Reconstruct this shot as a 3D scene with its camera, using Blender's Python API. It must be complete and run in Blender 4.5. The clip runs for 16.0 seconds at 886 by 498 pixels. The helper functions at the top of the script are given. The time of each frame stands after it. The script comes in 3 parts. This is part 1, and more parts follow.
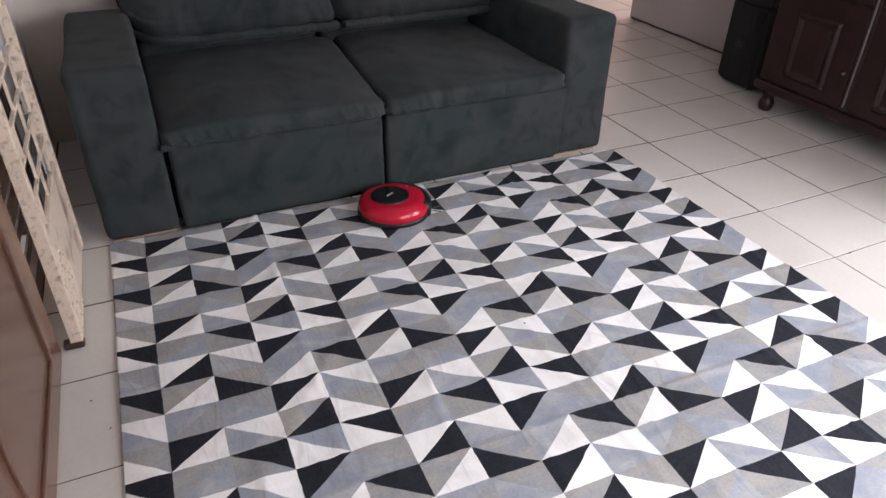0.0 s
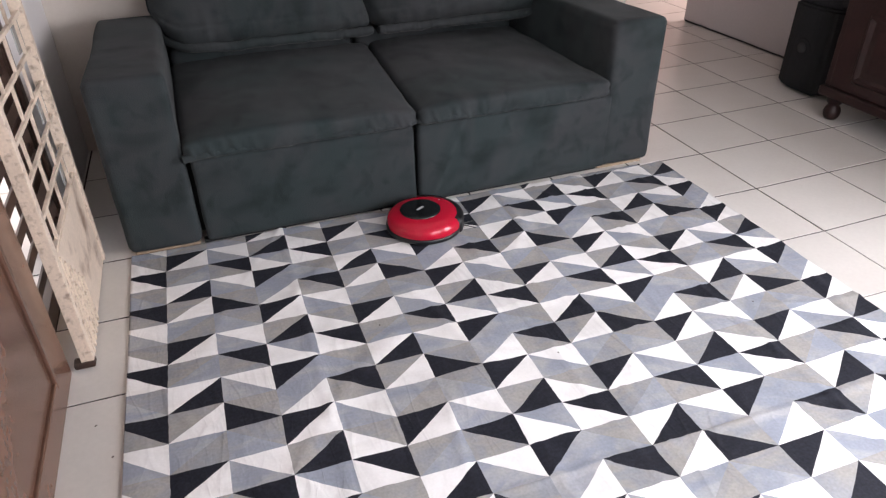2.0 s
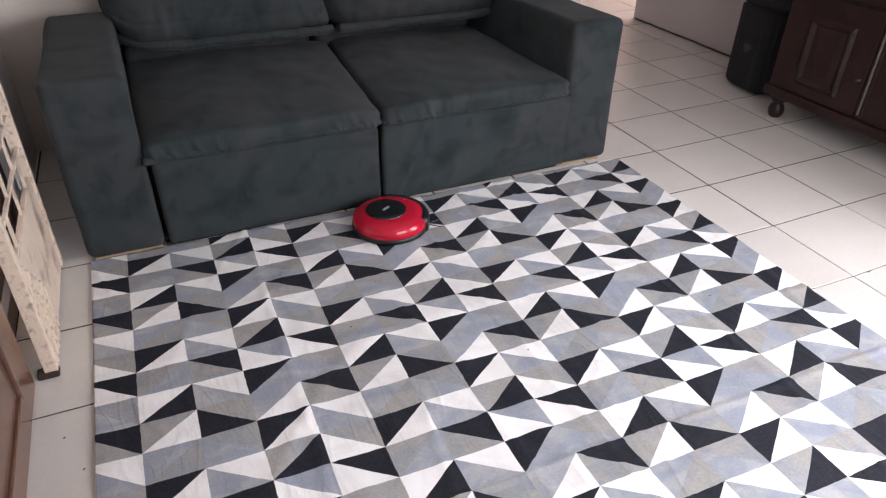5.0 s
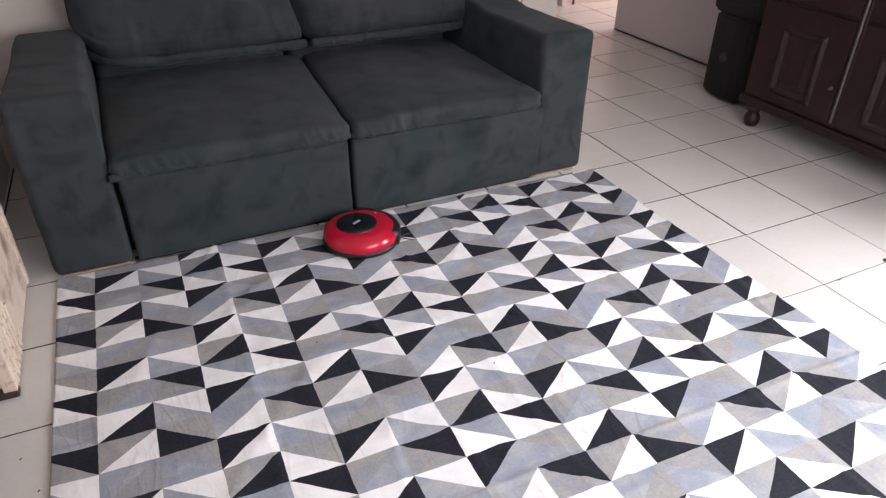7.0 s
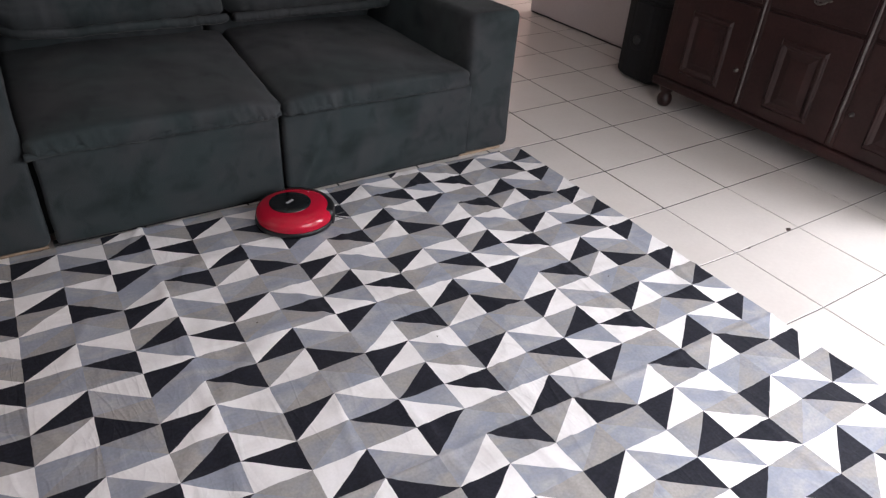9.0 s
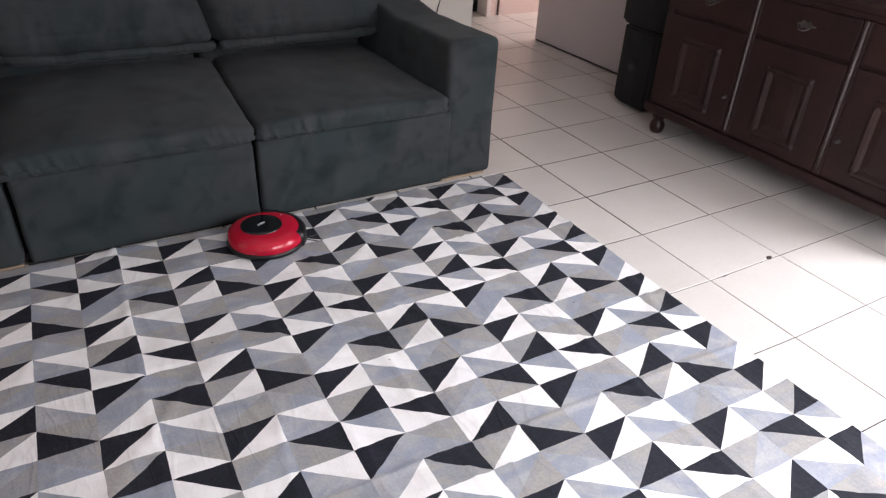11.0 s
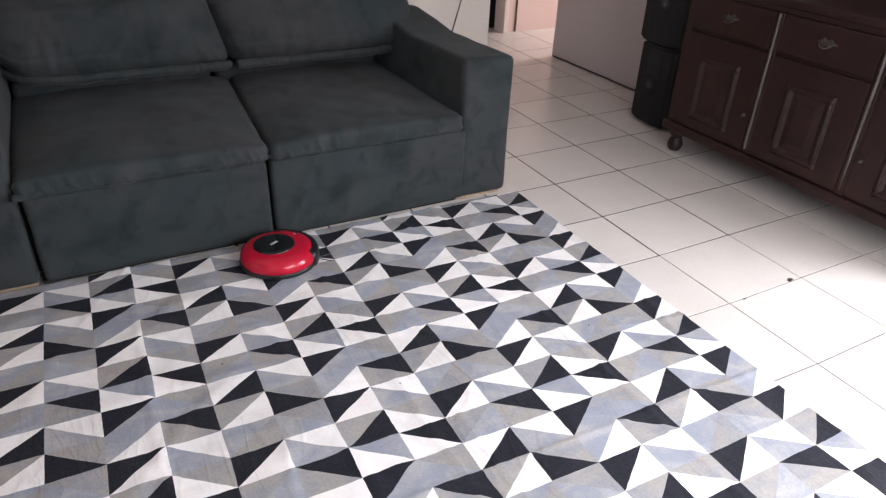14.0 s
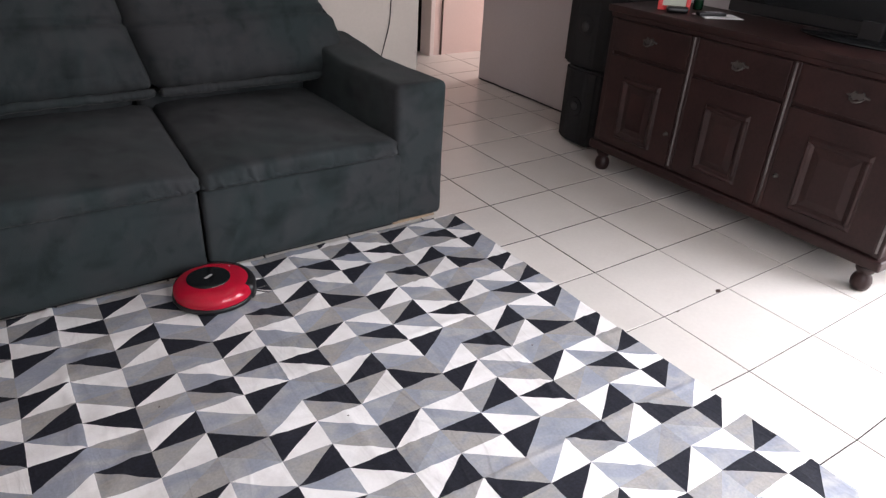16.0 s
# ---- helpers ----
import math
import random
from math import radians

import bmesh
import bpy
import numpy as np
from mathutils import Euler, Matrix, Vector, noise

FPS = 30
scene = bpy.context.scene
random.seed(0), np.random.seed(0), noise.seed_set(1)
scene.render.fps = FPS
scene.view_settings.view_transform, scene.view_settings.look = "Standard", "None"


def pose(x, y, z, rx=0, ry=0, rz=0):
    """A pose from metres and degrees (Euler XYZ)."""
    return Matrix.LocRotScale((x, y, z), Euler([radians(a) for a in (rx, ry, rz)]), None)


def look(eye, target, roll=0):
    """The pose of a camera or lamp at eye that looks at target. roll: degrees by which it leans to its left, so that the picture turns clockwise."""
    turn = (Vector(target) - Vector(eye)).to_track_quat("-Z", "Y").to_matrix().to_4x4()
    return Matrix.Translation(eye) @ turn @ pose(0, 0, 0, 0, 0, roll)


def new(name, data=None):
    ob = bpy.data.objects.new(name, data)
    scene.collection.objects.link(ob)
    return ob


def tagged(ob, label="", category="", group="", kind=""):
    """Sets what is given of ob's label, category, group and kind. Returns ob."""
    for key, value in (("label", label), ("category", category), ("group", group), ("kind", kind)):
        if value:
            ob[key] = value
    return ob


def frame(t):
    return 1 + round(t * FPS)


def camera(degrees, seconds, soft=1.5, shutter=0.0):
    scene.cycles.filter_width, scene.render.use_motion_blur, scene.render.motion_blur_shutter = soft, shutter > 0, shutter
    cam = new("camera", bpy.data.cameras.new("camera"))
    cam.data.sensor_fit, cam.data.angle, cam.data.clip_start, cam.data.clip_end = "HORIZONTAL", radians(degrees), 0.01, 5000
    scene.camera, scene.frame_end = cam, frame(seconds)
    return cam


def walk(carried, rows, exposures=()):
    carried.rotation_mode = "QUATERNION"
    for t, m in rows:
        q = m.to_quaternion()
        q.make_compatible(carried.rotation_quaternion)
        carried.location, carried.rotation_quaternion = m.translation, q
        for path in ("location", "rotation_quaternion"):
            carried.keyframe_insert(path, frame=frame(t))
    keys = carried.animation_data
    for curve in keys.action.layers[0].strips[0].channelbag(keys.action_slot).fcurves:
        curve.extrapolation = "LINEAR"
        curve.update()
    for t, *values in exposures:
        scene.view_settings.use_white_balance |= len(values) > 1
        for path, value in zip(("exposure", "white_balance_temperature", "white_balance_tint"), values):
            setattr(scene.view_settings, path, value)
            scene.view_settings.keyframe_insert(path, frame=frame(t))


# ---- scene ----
cam = camera(66.0, 16.0, soft=1.3, shutter=0.3)
PATH = [
    (0, (-2.316, -2.547, 1.441), (-1.623, -1.018, 0.355), 1.0),
    (0.5, (-2.242, -2.489, 1.409), (-1.54, -0.92, 0.386), 1.6),
    (1, (-2.237, -2.451, 1.418), (-1.631, -0.851, 0.382), 0.6),
    (1.5, (-2.221, -2.445, 1.42), (-1.674, -0.817, 0.394), -2.0),
    (2, (-2.194, -2.424, 1.399), (-1.629, -0.835, 0.323), -0.7),
    (2.5, (-2.224, -2.423, 1.425), (-1.605, -0.829, 0.388), -1.1),
    (3, (-2.245, -2.417, 1.412), (-1.567, -0.857, 0.36), -1.9),
    (3.5, (-2.284, -2.416, 1.431), (-1.613, -0.842, 0.396), -0.1),
    (4, (-2.276, -2.401, 1.442), (-1.617, -0.876, 0.329), 0.7),
    (4.5, (-2.27, -2.404, 1.436), (-1.583, -0.882, 0.335), 1.3),
    (7, (-2.158, -2.437, 1.439), (-1.447, -0.902, 0.372), 0.6),
    (7.5, (-2.155, -2.455, 1.446), (-1.43, -0.905, 0.41), 0.7),
    (8, (-2.2, -2.432, 1.437), (-1.435, -0.955, 0.326), 1.8),
    (8.5, (-2.235, -2.409, 1.426), (-1.362, -0.999, 0.307), 4.5),
    (9, (-2.251, -2.425, 1.432), (-1.328, -1.034, 0.331), 4.1),
    (11.5, (-2.015, -2.576, 1.431), (-1.22, -1.045, 0.419), 2.5),
    (12, (-2.018, -2.585, 1.429), (-1.31, -1.002, 0.434), 2.0),
    (12.5, (-1.997, -2.58, 1.429), (-1.257, -1.022, 0.416), 3.6),
    (13, (-2.008, -2.565, 1.428), (-1.457, -0.92, 0.433), 1.4),
    (13.5, (-2.005, -2.537, 1.436), (-1.24, -0.962, 0.47), 3.5),
    (14, (-2.006, -2.528, 1.443), (-1.183, -1.009, 0.436), 2.4),
    (14.5, (-2.029, -2.539, 1.452), (-1.126, -1.058, 0.456), 2.2),
    (15, (-2.034, -2.529, 1.457), (-1.146, -1.034, 0.469), 2.0),
    (15.5, (-2.031, -2.502, 1.459), (-1.047, -1.071, 0.466), 2.7),
    (16, (-2.034, -2.493, 1.457), (-1.022, -1.052, 0.509), 3.4),
]
EXPOSURES = [(0, -0.33), (0.5, -0.10), (1, -0.05), (1.5, 0.10), (2, 0.00), (2.5, 0.03), (3.5, 0.02), (4, -0.10), (7.5, -0.05), (8, -0.17), (8.5, -0.33), (9, -0.43),
             (11.5, -0.25), (12, -0.23), (12.5, -0.19), (13, -0.08), (13.5, 0.06), (14, -0.10), (14.5, -0.25), (15, -0.41), (16, -0.34)]
walk(cam, [(t, look(eye, target, roll)) for t, eye, target, roll in PATH], EXPOSURES)

# ---- world and lights ----
world = bpy.data.worlds.new("world")
scene.world = world
world.use_nodes = True
wn = world.node_tree
sky = wn.nodes.new("ShaderNodeTexSky")
sky.sky_type, sky.sun_disc = "NISHITA", False
sky.sun_elevation, sky.sun_rotation = radians(50), radians(200)
wn.links.new(sky.outputs[0], wn.nodes["Background"].inputs[0])
wn.nodes["Background"].inputs[1].default_value = 0.12


def area(name, m, sx, sy, watts, colour):
    data = bpy.data.lights.new(name, "AREA")
    data.shape, data.size, data.size_y, data.energy, data.color = "RECTANGLE", sx, sy, watts, colour
    ob = new(name, data)
    ob.matrix_world = m
    return tagged(ob, kind="structure")


# daylight in the front window, the open side door and the hall's window
area("front_window_daylight", look((-0.75, -2.90, 1.10), (-1.1, -1.6, 0.0)), 1.5, 1.1, 50, (0.985, 0.972, 1.045))
area("side_door_daylight", look((1.44, -2.27, 1.10), (0.2, -1.9, 0.5)), 0.95, 1.9, 118, (0.985, 0.972, 1.045))
area("hall_daylight", look((3.3, 2.45, 1.6), (1.5, 2.7, 0.4)), 0.5, 1.2, 42, (1.0, 0.86, 0.84))


# ---- materials ----
def mat(name, colour, rough=0.6, vary=0.12, scale=8.0, fine=90.0, bump=0.1, metal=0.0, spec=0.5, dirt=None, dirt_amount=0.0, dirt_scale=4.0, island=0.0, sheen=0.0, dist=0.002, swirl=0.0):
    """A surface with variation at two scales, optional stains and a fine relief."""
    m = bpy.data.materials.new(name)
    m.use_nodes = True
    nt = m.node_tree
    p = nt.nodes["Principled BSDF"]
    p.inputs["Roughness"].default_value, p.inputs["Metallic"].default_value = rough, metal
    p.inputs["Specular IOR Level"].default_value = spec
    if sheen:
        p.inputs["Sheen Weight"].default_value, p.inputs["Sheen Roughness"].default_value = sheen, 0.45
    co = nt.nodes.new("ShaderNodeTexCoord")
    n1, n2 = nt.nodes.new("ShaderNodeTexNoise"), nt.nodes.new("ShaderNodeTexNoise")
    n1.inputs["Scale"].default_value, n2.inputs["Scale"].default_value = scale, fine
    n1.inputs["Detail"].default_value, n2.inputs["Detail"].default_value = 5, 3
    for n in (n1, n2):
        nt.links.new(co.outputs["Object"], n.inputs["Vector"])
    add = nt.nodes.new("ShaderNodeMath")
    add.operation = "ADD"
    nt.links.new(n1.outputs["Fac"], add.inputs[0])
    nt.links.new(n2.outputs["Fac"], add.inputs[1])
    mr = nt.nodes.new("ShaderNodeMapRange")
    mr.inputs[1].default_value, mr.inputs[2].default_value = 0.6, 1.4
    mr.inputs[3].default_value, mr.inputs[4].default_value = 1 - vary, 1 + vary
    nt.links.new(add.outputs[0], mr.inputs[0])
    last = mr.outputs[0]
    if island:
        oi = nt.nodes.new("ShaderNodeObjectInfo")
        ir = nt.nodes.new("ShaderNodeMapRange")
        ir.inputs[3].default_value, ir.inputs[4].default_value = 1 - island, 1 + island
        nt.links.new(oi.outputs["Random"], ir.inputs[0])
        mu = nt.nodes.new("ShaderNodeMath")
        mu.operation = "MULTIPLY"
        nt.links.new(last, mu.inputs[0])
        nt.links.new(ir.outputs[0], mu.inputs[1])
        last = mu.outputs[0]
    sc = nt.nodes.new("ShaderNodeVectorMath")
    sc.operation = "SCALE"
    sc.inputs[0].default_value = colour
    nt.links.new(last, sc.inputs["Scale"])
    out = sc.outputs[0]
    if dirt:
        n3 = nt.nodes.new("ShaderNodeTexNoise")
        n3.inputs["Scale"].default_value, n3.inputs["Detail"].default_value = dirt_scale, 8
        n3.inputs["Distortion"].default_value = swirl
        nt.links.new(co.outputs["Object"], n3.inputs["Vector"])
        dr = nt.nodes.new("ShaderNodeMapRange")
        dr.inputs[1].default_value, dr.inputs[2].default_value = 0.52, 0.72
        dr.inputs[4].default_value = dirt_amount
        nt.links.new(n3.outputs["Fac"], dr.inputs[0])
        mix = nt.nodes.new("ShaderNodeMix")
        mix.data_type = "RGBA"
        mix.inputs[7].default_value = (*dirt, 1)
        nt.links.new(dr.outputs[0], mix.inputs[0])
        nt.links.new(out, mix.inputs[6])
        out = mix.outputs[2]
    nt.links.new(out, p.inputs["Base Color"])
    if bump:
        b = nt.nodes.new("ShaderNodeBump")
        b.inputs["Strength"].default_value, b.inputs["Distance"].default_value = bump, dist
        nt.links.new(add.outputs[0], b.inputs["Height"])
        nt.links.new(b.outputs[0], p.inputs["Normal"])
    return m


M_WALL = mat("cream_wall_paint", (0.56, 0.505, 0.455), 0.8, 0.04, 2.5, 60, 0.08)
M_WALL_W = mat("white_wall_paint", (0.68, 0.65, 0.64), 0.75, 0.04, 2.0, 60, 0.08)
# the same white paint, darkened to carry the right wall's shade
M_WALL_SHADE = mat("white_wall_paint_shaded", (0.54, 0.505, 0.51), 0.75, 0.04, 2.0, 60, 0.08)
M_PINK = mat("pink_wall_paint", (0.77, 0.62, 0.575), 0.75, 0.04, 2.0, 60, 0.08)
M_TILE = mat("glazed_floor_tile", (0.62, 0.588, 0.548), 0.28, 0.05, 5, 60, 0.015, island=0.035, dirt=(0.45, 0.40, 0.36), dirt_amount=0.25, dirt_scale=3)
# pale patches put the joints' fading in bright light into the grout colour
M_GROUT = mat("dark_grout", (0.024, 0.019, 0.017), 0.9, 0.4, 8, 60, 0.3, dirt=(0.16, 0.135, 0.12), dirt_amount=0.55, dirt_scale=2.6)


def velvet_mat(name, cool, warm, smudge):
    """Velvet: the nap brushed in broad warm and cool patches, with small dark smudges and a soft pile."""
    m = bpy.data.materials.new(name)
    m.use_nodes = True
    nt = m.node_tree
    p = nt.nodes["Principled BSDF"]
    p.inputs["Roughness"].default_value, p.inputs["Specular IOR Level"].default_value = 0.92, 0.1
    p.inputs["Sheen Weight"].default_value, p.inputs["Sheen Roughness"].default_value = 0.06, 0.4
    co = nt.nodes.new("ShaderNodeTexCoord")

    def blot(scale, detail, distortion, lo, hi, top, stretch=(1, 1, 1)):
        mp, n, r = nt.nodes.new("ShaderNodeMapping"), nt.nodes.new("ShaderNodeTexNoise"), nt.nodes.new("ShaderNodeMapRange")
        mp.inputs["Scale"].default_value = stretch
        mp.inputs["Rotation"].default_value = (0.3, 0.5, 0.4)
        n.inputs["Scale"].default_value, n.inputs["Detail"].default_value, n.inputs["Distortion"].default_value = scale, detail, distortion
        r.inputs[1].default_value, r.inputs[2].default_value, r.inputs[4].default_value = lo, hi, top
        nt.links.new(co.outputs["Object"], mp.inputs["Vector"])
        nt.links.new(mp.outputs[0], n.inputs["Vector"])
        nt.links.new(n.outputs["Fac"], r.inputs[0])
        return r.outputs[0]

    def blend(fac, a, b, mode="MIX"):
        x = nt.nodes.new("ShaderNodeMix")
        x.data_type, x.blend_type = "RGBA", mode
        nt.links.new(fac, x.inputs[0])
        for k, v in ((6, a), (7, b)):
            if isinstance(v, tuple):
                x.inputs[k].default_value = (*v, 1)
            else:
                nt.links.new(v, x.inputs[k])
        return x.outputs[2]

    c = blend(blot(1.6, 3, 0.3, 0.38, 0.62, 1.0), cool, warm)
    c = blend(blot(4.5, 2, 0.25, 0.50, 0.78, 0.75, (1, 1, 1.9)), c, smudge)
    c = blend(blot(9, 3, 0.5, 0.53, 0.76, 0.62, (1.4, 1, 1)), c, smudge)
    c = blend(blot(3, 2, 0.3, 0.50, 0.75, 0.6, (2, 1, 1)), c, tuple(1.25 * v for v in warm))
    nt.links.new(c, p.inputs["Base Color"])
    b = nt.nodes.new("ShaderNodeBump")
    b.inputs["Strength"].default_value, b.inputs["Distance"].default_value = 0.35, 0.002
    nt.links.new(blot(240, 2, 0.0, 0.3, 0.7, 1.0), b.inputs["Height"])
    nt.links.new(b.outputs[0], p.inputs["Normal"])
    return m


M_SOFA = velvet_mat("dark_green_grey_velvet", (0.0278, 0.0368, 0.0378), (0.0385, 0.0400, 0.0422), (0.0118, 0.0155, 0.0162))
M_SOFA_IN = mat("black_lining", (0.012, 0.013, 0.013), 0.95, 0.2)
M_PINE = mat("raw_pine", (0.30, 0.22, 0.15), 0.7, 0.2, 12, 80, 0.2)
def print_mat(name, base, wash, amount, scale, grain, rough=0.85):
    """Printed cloth: a base ink washed unevenly with a second tone, speckled, with fine creases and their shade in
    the colour.
    """
    m = bpy.data.materials.new(name)
    m.use_nodes = True
    nt = m.node_tree
    p = nt.nodes["Principled BSDF"]
    p.inputs["Roughness"].default_value = rough
    p.inputs["Specular IOR Level"].default_value = 0.3
    co = nt.nodes.new("ShaderNodeTexCoord")

    def noisy(sc, detail, distortion, stretch=(1, 1, 1), turn=0.0):
        mp = nt.nodes.new("ShaderNodeMapping")
        mp.inputs["Scale"].default_value = stretch
        mp.inputs["Rotation"].default_value = (0, 0, radians(turn))
        nt.links.new(co.outputs["Object"], mp.inputs["Vector"])
        n = nt.nodes.new("ShaderNodeTexNoise")
        n.inputs["Scale"].default_value, n.inputs["Detail"].default_value = sc, detail
        n.inputs["Distortion"].default_value = distortion
        nt.links.new(mp.outputs[0], n.inputs["Vector"])
        return n.outputs["Fac"]

    def spread(src, lo, hi, a, b):
        r = nt.nodes.new("ShaderNodeMapRange")
        r.inputs[1].default_value, r.inputs[2].default_value = lo, hi
        r.inputs[3].default_value, r.inputs[4].default_value = a, b
        nt.links.new(src, r.inputs[0])
        return r.outputs[0]

    def calc(op, a, b):
        n = nt.nodes.new("ShaderNodeMath")
        n.operation = op
        for k, v in enumerate((a, b)):
            if isinstance(v, float):
                n.inputs[k].default_value = v
            else:
                nt.links.new(v, n.inputs[k])
        return n.outputs[0]

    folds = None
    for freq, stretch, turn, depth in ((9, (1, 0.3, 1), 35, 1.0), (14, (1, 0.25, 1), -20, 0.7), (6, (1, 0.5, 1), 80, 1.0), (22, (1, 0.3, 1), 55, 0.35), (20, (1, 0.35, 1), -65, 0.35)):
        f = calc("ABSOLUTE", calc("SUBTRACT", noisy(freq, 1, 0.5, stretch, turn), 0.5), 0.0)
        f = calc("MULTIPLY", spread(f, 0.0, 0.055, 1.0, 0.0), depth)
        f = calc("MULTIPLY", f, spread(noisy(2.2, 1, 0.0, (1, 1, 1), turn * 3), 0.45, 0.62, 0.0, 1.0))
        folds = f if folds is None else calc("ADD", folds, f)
    mix = nt.nodes.new("ShaderNodeMix")
    mix.data_type = "RGBA"
    mix.inputs[6].default_value, mix.inputs[7].default_value = (*base, 1), (*wash, 1)
    nt.links.new(spread(noisy(scale, 6, 1.2, (1, 1.7, 1), 25), 0.42, 0.66, 0.0, amount), mix.inputs[0])
    tone = calc("MULTIPLY", spread(noisy(130, 4, 0.0), 0.3, 0.7, 1 - grain, 1 + grain), spread(noisy(3.5, 4, 0.8), 0.3, 0.7, 0.90, 1.07))
    # crease shade put into the colour: the print darkens along the folds
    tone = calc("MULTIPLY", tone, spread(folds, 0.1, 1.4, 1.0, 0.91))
    sc = nt.nodes.new("ShaderNodeVectorMath")
    sc.operation = "SCALE"
    nt.links.new(mix.outputs[2], sc.inputs[0])
    nt.links.new(tone, sc.inputs["Scale"])
    nt.links.new(sc.outputs[0], p.inputs["Base Color"])
    weave = calc("MULTIPLY", noisy(420, 2, 0.0), 0.12)
    b = nt.nodes.new("ShaderNodeBump")
    b.inputs["Strength"].default_value, b.inputs["Distance"].default_value = 0.33, 0.0035
    nt.links.new(calc("ADD", folds, weave), b.inputs["Height"])
    nt.links.new(b.outputs[0], p.inputs["Normal"])
    return m


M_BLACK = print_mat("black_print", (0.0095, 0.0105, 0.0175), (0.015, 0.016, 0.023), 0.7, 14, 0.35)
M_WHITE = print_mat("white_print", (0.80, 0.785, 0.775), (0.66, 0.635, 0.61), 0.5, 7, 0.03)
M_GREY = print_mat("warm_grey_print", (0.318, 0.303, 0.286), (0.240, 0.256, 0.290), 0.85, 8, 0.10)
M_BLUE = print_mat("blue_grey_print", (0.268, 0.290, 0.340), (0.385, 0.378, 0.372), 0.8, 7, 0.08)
M_WOOD = mat("dark_mahogany", (0.0205, 0.0085, 0.0078), 0.42, 0.5, 7, 60, 0.15, spec=0.3, dirt=(0.038, 0.0135, 0.0115), dirt_amount=0.6, dirt_scale=5)
M_WORN = mat("worn_edge", (0.125, 0.112, 0.108), 0.5, 0.3, 20, 90, 0.1, dirt=(0.02, 0.009, 0.008), dirt_amount=0.95, dirt_scale=5)
M_BRASS = mat("aged_metal", (0.085, 0.075, 0.07), 0.5, 0.3, 30, 90, 0.1, metal=0.6)
M_BLK = mat("black_plastic", (0.006, 0.006, 0.007), 0.4, 0.2, 20, 120, 0.05)
M_CLOTH = mat("speaker_cloth", (0.005, 0.005, 0.006), 0.85, 0.3, 10, 300, 0.2)
M_CAP = mat("faded_grey_cloth", (0.03, 0.03, 0.031), 0.85, 0.5, 25, 200, 0.2)
M_RED = mat("glossy_red_plastic", (0.42, 0.006, 0.026), 0.18, 0.05, 10, 80, 0.0)
M_REDM = mat("red_plastic_frame", (0.60, 0.03, 0.03), 0.4, 0.1)
M_GREYP = mat("grey_plastic", (0.35, 0.35, 0.36), 0.4, 0.05)
M_SHEET = mat("pale_green_sheet", (0.42, 0.46, 0.38), 0.5, 0.1)
M_GREEN = mat("dark_green_glass", (0.006, 0.03, 0.014), 0.15, 0.2)
M_GLOSS = mat("glossy_black", (0.008, 0.009, 0.010), 0.22, 0.2)
M_PAPER = mat("paper", (0.75, 0.75, 0.74), 0.8, 0.05)
M_CREAM = mat("chipped_cream_paint", (0.62, 0.51, 0.41), 0.55, 0.12, 10, 90, 0.2, dirt=(0.13, 0.06, 0.03), dirt_amount=0.75, dirt_scale=9)
M_BROWN = mat("varnished_brown_door", (0.135, 0.070, 0.047), 0.24, 0.3, 4, 40, 0.05, dirt=(0.065, 0.036, 0.027), dirt_amount=0.7, dirt_scale=2.2)
M_CHIP = mat("chipped_cream_edge", (0.62, 0.51, 0.41), 0.6, 0.14, 12, 120, 0.4, dirt=(0.07, 0.035, 0.02), dirt_amount=0.6, dirt_scale=48)
M_BROWND = mat("dark_brown_frame", (0.05, 0.026, 0.018), 0.4, 0.2, 6, 40, 0.05)
M_RUBBER = mat("rusty_foot", (0.035, 0.018, 0.012), 0.8, 0.4, 20, 90, 0.3)
M_GLASS = mat("frosted_pane", (0.30, 0.31, 0.31), 0.12, 0.1, 8, 60, 0.05)
M_CEIL = mat("white_ceiling", (0.74, 0.73, 0.72), 0.85, 0.04, 2, 60, 0.1)
M_TRIM = mat("off_white_gloss_trim", (0.82, 0.74, 0.70), 0.4, 0.05, 6, 60, 0.05)
# near-black wall colour stands in for the unlit far room's shade
M_ROOM_SHADE = mat("room_wall_with_shade", (0.05, 0.045, 0.04), 0.8, 0.1)


def glow(name, colour, strength):
    m = bpy.data.materials.new(name)
    m.use_nodes = True
    p = m.node_tree.nodes["Principled BSDF"]
    p.inputs["Base Color"].default_value = (*colour, 1)
    p.inputs["Emission Color"].default_value, p.inputs["Emission Strength"].default_value = (*colour, 1), strength
    return m


M_DAY = glow("outside_daylight", (1.0, 0.91, 0.88), 2.4)


# ---- mesh helpers ----
def part(name, bm, material, parent=None, label="", smooth=False, data=None):
    """Links a bmesh as one mesh object under a thing or under a part."""
    if data is None:
        data = bpy.data.meshes.new(name)
        bm.to_mesh(data)
        bm.free()
        for m in material if isinstance(material, (list, tuple)) else (material,):
            data.materials.append(m)
        if smooth:
            data.polygons.foreach_set("use_smooth", [True] * len(data.polygons))
    ob = new(name, data)
    if parent:
        ob.parent = parent
    if label:
        ob["label"] = label
    return ob


def thing(name, x, y, z, rz=0, label="", category="", group="", kind=""):
    ob = new(name)
    ob.matrix_basis = pose(x, y, z, 0, 0, rz)
    return tagged(ob, label, category, group, kind)


